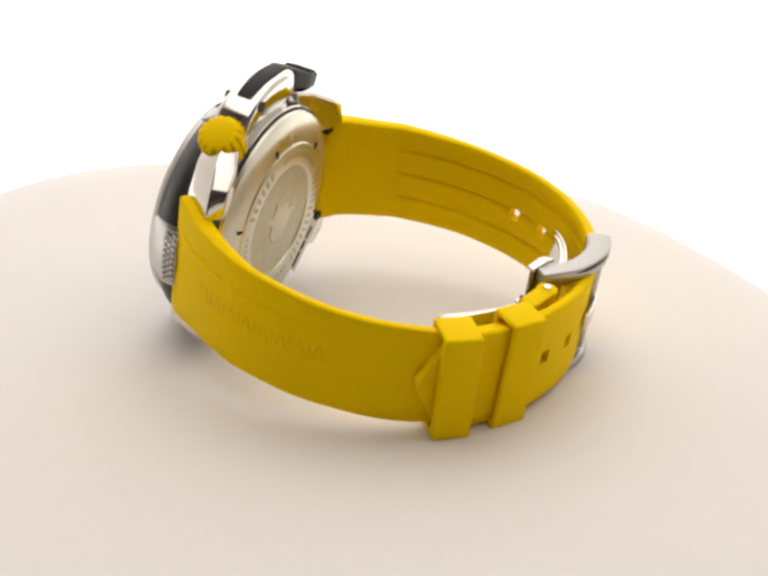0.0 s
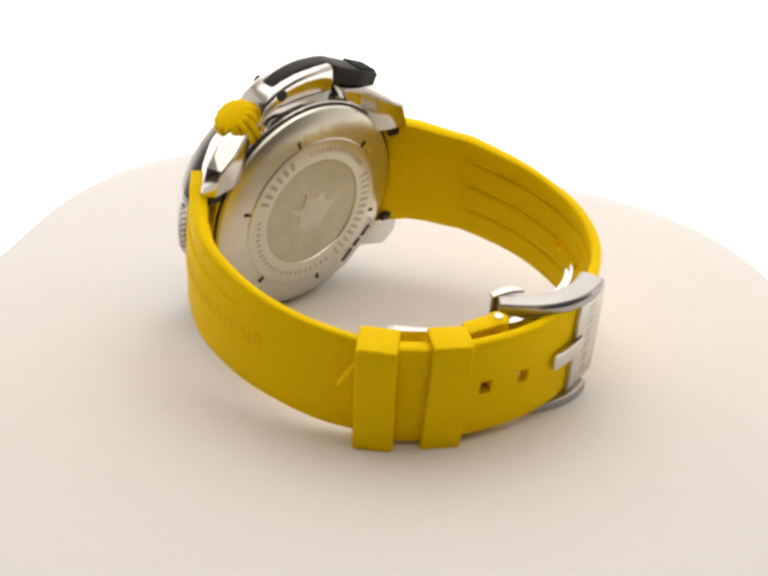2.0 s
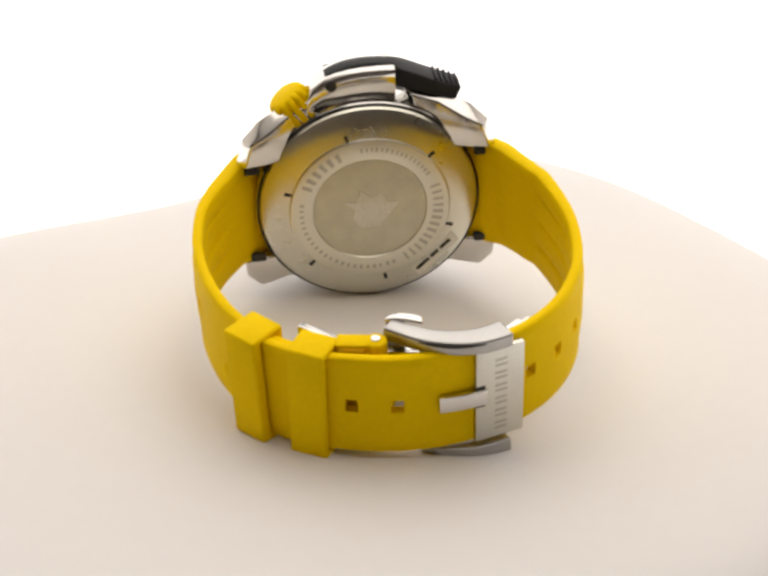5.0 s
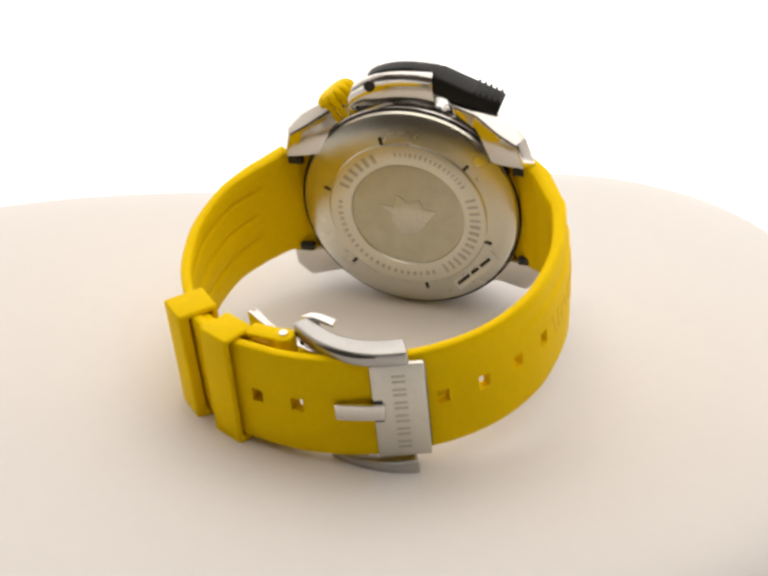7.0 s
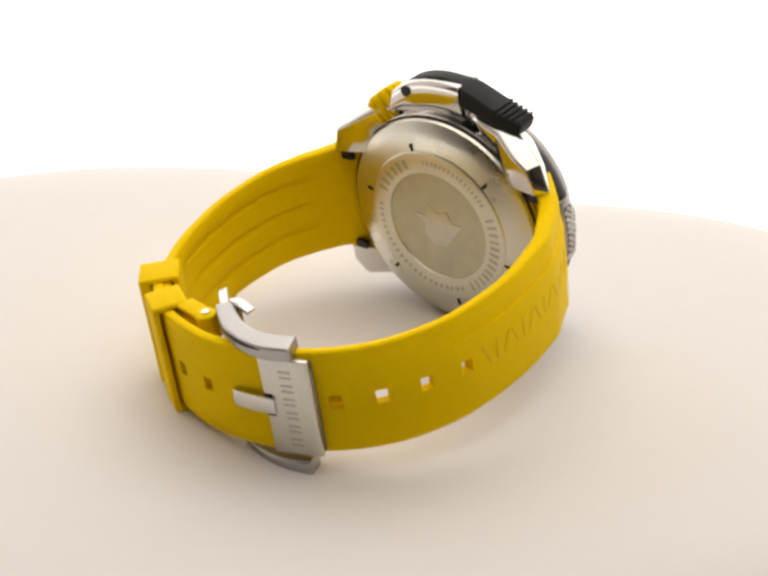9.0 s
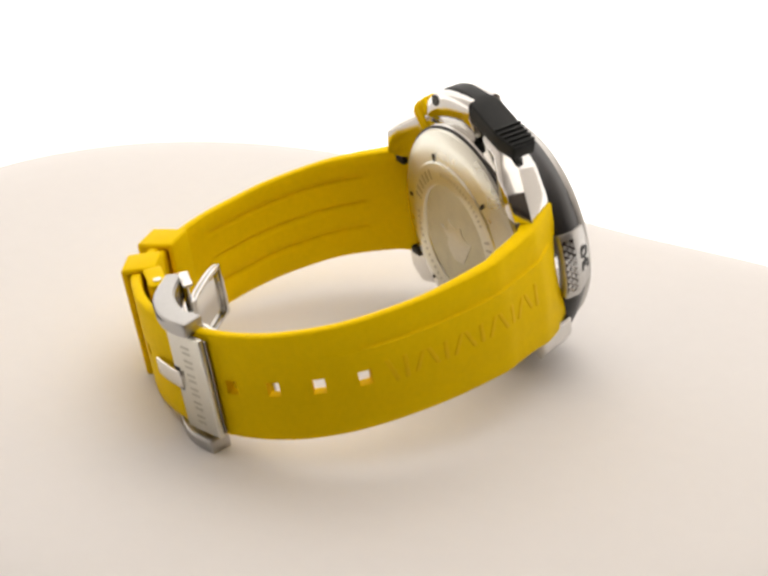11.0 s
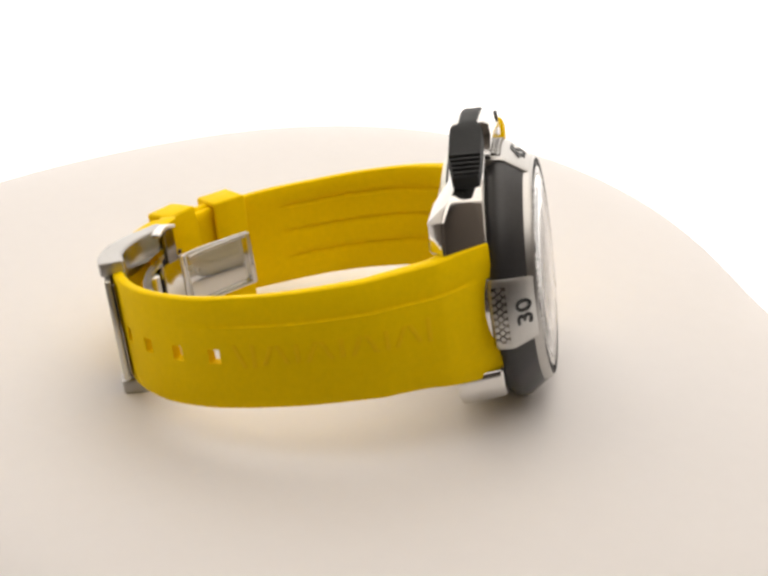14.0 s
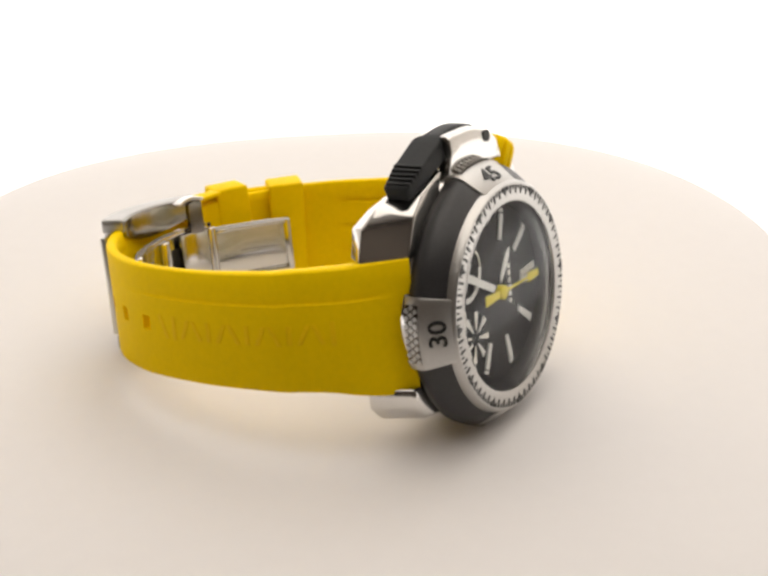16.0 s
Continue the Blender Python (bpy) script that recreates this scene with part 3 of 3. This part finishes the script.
def bridge():
    """The crown guard: a solid curved block with a flat upper rear face and a chamfer below it."""
    bm = bmesh.new()
    rings = []
    for x, low, top in ((-12.8, 23.6, 27.0), (-11.6, 23.8, 29.2), (-9.0, 24.0, 31.0), (-6.0, 24.3, 32.2), (-3.0, 24.5, 32.9), (0.0, 24.5, 33.2), (3.5, 24.4, 33.2), (7.2, 23.9, 33.0)):
        rings.append([bm.verts.new((x, y, z)) for y, z in ((4.4, top), (3.6, top - 0.7), (3.3, top - 3.6), (4.5, low), (11.0, low), (11.8, top - 3.0), (11.6, top - 0.7), (10.6, top))])
    for a, b in zip(rings, rings[1:]):
        for j in range(8):
            bm.faces.new((a[j], a[(j + 1) % 8], b[(j + 1) % 8], b[j]))
    bm.faces.new(rings[0])
    bm.faces.new(rings[-1])
    return soften(bm, 0.3, 2, 25)


guard = part("crown_guard", bridge(), POLISHED, WATCH, "polished steel crown guard bridge")
for y in (3.45, 11.75):
    bm = bmesh.new()
    bmesh.ops.create_cone(bm, cap_ends=True, segments=24, radius1=1.25, radius2=1.25, depth=0.5, matrix=Matrix.Translation((-7.2, y, 30.0)) @ Matrix.Rotation(radians(86 if y < 8 else 90), 4, "X"))
    part("pin_hole", bm, DARK, guard, "dark recessed pin")
step = lambda k, a, b: min(max((k - a) / (b - a), 0), 1)
lever = part("lever", soften(swept([(-11.2, 29.4), (-6, 32.5), (0, 33.7), (6.6, 33.3), (7.4, 33.1), (12, 31.0), (17.8, 28.3), (22.3, 26.3)],
                                   lambda k: 5.4 - 1.7 * step(k, 0.53, 0.57) + 1.0 * step(k, 0.84, 1.0), lambda k: 9.4 + 1.0 * step(k, 0.53, 0.6) - 0.3 * step(k, 0.85, 1.0),
                                   lambda k: 1.6 + 2.7 * step(k, 0.53, 0.56) - 1.2 * step(k, 0.6, 1), 36), 0.5, 3), LEVER_BLACK, WATCH, "black rubber-coated start lever with ridged thumb rest")
for i in range(5):
    x = 16.4 + 1.22 * i
    bm = bmesh.new()
    box(bm, Matrix.Translation((x, 7.2 + 0.12 * i, 29.05 - 0.455 * (x - 16.4))) @ Matrix.Rotation(radians(24.6), 4, "Y"), 0.6, 6.4 - 0.28 * i, 0.8)
    part("ridge", soften(bm, 0.2, 2), LEVER_BLACK, lever)

# -------- buckle and folding clasp --------
SB = TAIL.near(17, -69.2)
PLATE = Path([(22.0, -69.5), (17.0, -70.9), (11.9, -72.3)], -1)
plate = part("buckle_plate", soften(slab(PLATE, 0.0, PLATE.total, -1.3, 0.0, -11.3, 10.9, 4), 0.35, 2), BRUSHED, WATCH, "brushed steel buckle plate")
for i in range(12):
    z = -9.4 + 3.15 * (i // 2) + (1.5 if i % 2 else 0.2)
    part("engraved_bar", slab(PLATE, 3.8, 6.4, -0.1, 0.03, z, z + 0.55, 2), ENGRAVED, plate)
for z in (2.3, -2.1):
    part("slot", slab(PLATE, 8.9, 10.45, -0.2, 0.04, z - 0.4, z + 0.4, 2), DARK, plate)
part("slot", slab(PLATE, 8.6, 9.2, -0.2, 0.04, -2.5, 2.7, 2), DARK, plate)
part("tongue", soften(slab(TAIL, SB + 3.6, SB + 13.2, lambda k: 0.6 - 0.4 * k, lambda k: 1.95 - 0.7 * k, -1.8, 2.0, 6), 0.3, 2), POLISHED, WATCH, "polished steel buckle tongue")
BAR = Path([(21.0, -68.2), (14, -70.6), (8, -70.4), (2, -68.2), (-4.2, -63.4)], -1)
for z0, z1, run in ((11.0, 14.1, 1.0), (-16.5, -12.5, 0.72)):
    bm = slab(BAR, 2.4, BAR.total * run, lambda k: 2.0 - 0.2 * k, lambda k: -3.2 + 1.4 * k, z0, z1, 14)
    bar = part("side_bar", soften(bm, 0.55, 3), MATT, WATCH, "curved brushed buckle side bar")
    if z0 > 0:
        bm = slab(BAR, 3.0, BAR.total * 0.97, lambda k: -2.6 + 1.2 * k, lambda k: -3.5 + 1.5 * k, lambda k: 10.0 - 2.8 * math.sin(3.1 * k), z1 - 0.5, 14)
        part("inner_cheek", soften(bm, 0.2, 2), DIMMED_STEEL, bar, "polished inner cheek of the side bar")
# dark sliver laid on the bar in place of a reflection in its face
part("reflection_streak", slab(BAR, BAR.total * 0.28, BAR.total * 0.72, 1.7, 2.02, lambda k: 13.4 - 0.5 * math.sin(3.14 * k), lambda k: 13.5 + 0.4 * math.sin(3.14 * k), 8), DARK, WATCH, "dark reflection streak painted along the side bar")
# rail coloured dark for the black mirrored between plate and strap
part("rail", soften(slab(TAIL, SB - 4.8, SB - 2.6, 1.1, 0.15, -10.6, 10.2, 3), 0.3, 2), SHADED_STEEL, WATCH, "dark cross rail under the buckle plate")
CLASP = Path([(27, -56), (20, -61.5), (10, -64.8), (0, -64.8), (-8, -61.5), (-15, -56), (-21.6, -49.6)], -1)
blade = part("clasp_blade", soften(slab(CLASP, 2.0, 36.0, 0.2, -0.7, -7.4, 7.4, 14), 0.25, 2), POLISHED, WATCH, "polished curved clasp blade")
for z in (-6.9, 6.9):
    part("blade_rim", soften(slab(CLASP, 4.0, 34.0, -0.6, -1.7, z - 0.5, z + 0.5, 14), 0.2, 2), POLISHED, blade)
fold = part("clasp_blade", soften(slab(CLASP, 27.0, CLASP.total - 0.6, lambda k: -1.6 + 1.4 * k, lambda k: -2.5 + 1.2 * k, -7.0, lambda k: 6.4 - 1.0 * k, 10), 0.25, 2), POLISHED, WATCH, "polished folded clasp blade")
for z in (-6.4, 4.9):
    part("blade_rim", soften(slab(CLASP, 38.0, CLASP.total - 0.8, lambda k: -1.6 + 0.4 * k, lambda k: -2.6 + 0.4 * k, z - 0.4, z + 0.4, 6), 0.15, 2), POLISHED, fold)
part("blade_rim", soften(slab(CLASP, CLASP.total - 1.8, CLASP.total - 0.6, -1.0, -2.3, -6.6, 5.3, 2), 0.2, 2), POLISHED, fold)
part("blade_slot", slab(CLASP, 24.5, 27.6, -0.6, -0.82, -3.0, 3.4, 3), DARK, blade, "dark slot in the clasp blade")
for s in (21.5, 36.5):
    q = CLASP.point(s, -1.7, -0.3)
    bm = bmesh.new()
    bmesh.ops.create_cone(bm, cap_ends=True, segments=24, radius1=1.15, radius2=1.15, depth=13.4, matrix=Matrix.Translation(q))
    part("hinge_barrel", soften(bm, 0.2, 1), POLISHED, WATCH, "polished hinge barrel")
# hook's steel is darkened in colour for the dim room it mirrors
bm = slab(CLASP, 30.6, 34.8, -1.2, -2.4, 5.6, lambda k: 13.0 + 0.6 * math.sin(3.14 * k), 10)
hook = part("clasp_hook", soften(bm, 0.35, 2), SHADED_STEEL, WATCH, "polished release hook standing at the clasp, dark reflection in its colour")
for i in range(4):
    q = CLASP.point(29.6 + 2.2 * i, -1.75, 7.0)
    bm = bmesh.new()
    bmesh.ops.create_cone(bm, cap_ends=True, segments=12, radius1=0.42, radius2=0.42, depth=0.8, matrix=Matrix.Translation(q))
    part("rivet_hole", bm, DARK, fold)
bm = slab(CLASP, 26.8, 35.0, lambda k: -1.0 - 0.2 * k, -3.2, lambda k: 13.1 + 0.7 * math.sin(3.14 * k), lambda k: 13.8 + 0.9 * math.sin(3.14 * k), 8)
part("hook_cap", soften(bm, 0.3, 3), POLISHED, hook, "polished cap of the release hook")
bm = slab(HEAD, HEAD.total - 9, HEAD.total + 0.0, 0.3, -3.6, 11.4, 12.4, 5)
end = part("strap_end", soften(bm, 0.4, 2), YELLOW, head, "yellow strap end holding the clasp pin")
bm = bmesh.new()
p = HEAD.point(HEAD.total - 1.2, -1.7, 9.6)
bmesh.ops.create_cone(bm, cap_ends=True, segments=28, radius1=2.3, radius2=2.3, depth=5.8, matrix=Matrix.Translation(p))
part("eyelet", soften(bm, 0.5, 3), YELLOW, end)
bm = bmesh.new()
p = HEAD.point(HEAD.total - 1.2, -1.7, 12.6)
bmesh.ops.create_cone(bm, cap_ends=True, segments=20, radius1=0.9, radius2=0.9, depth=0.6, matrix=Matrix.Translation(p))
part("pin", bm, POLISHED, end, "steel clasp pin")


# ======== what turns ========
def angle_at(t):
    return 80.204 - 11.334 * t - 0.01738 * t * t


def motions():
    times = [0.5 * i for i in range(33)]
    walk(TABLE, [(t, pose(0, 0, 0, 0, 0, angle_at(t))) for t in times])
    walk(WATCH, [(t, pose(0, 0, 0, 0, 0, angle_at(t)) @ WATCH_AT) for t in times])


motions()
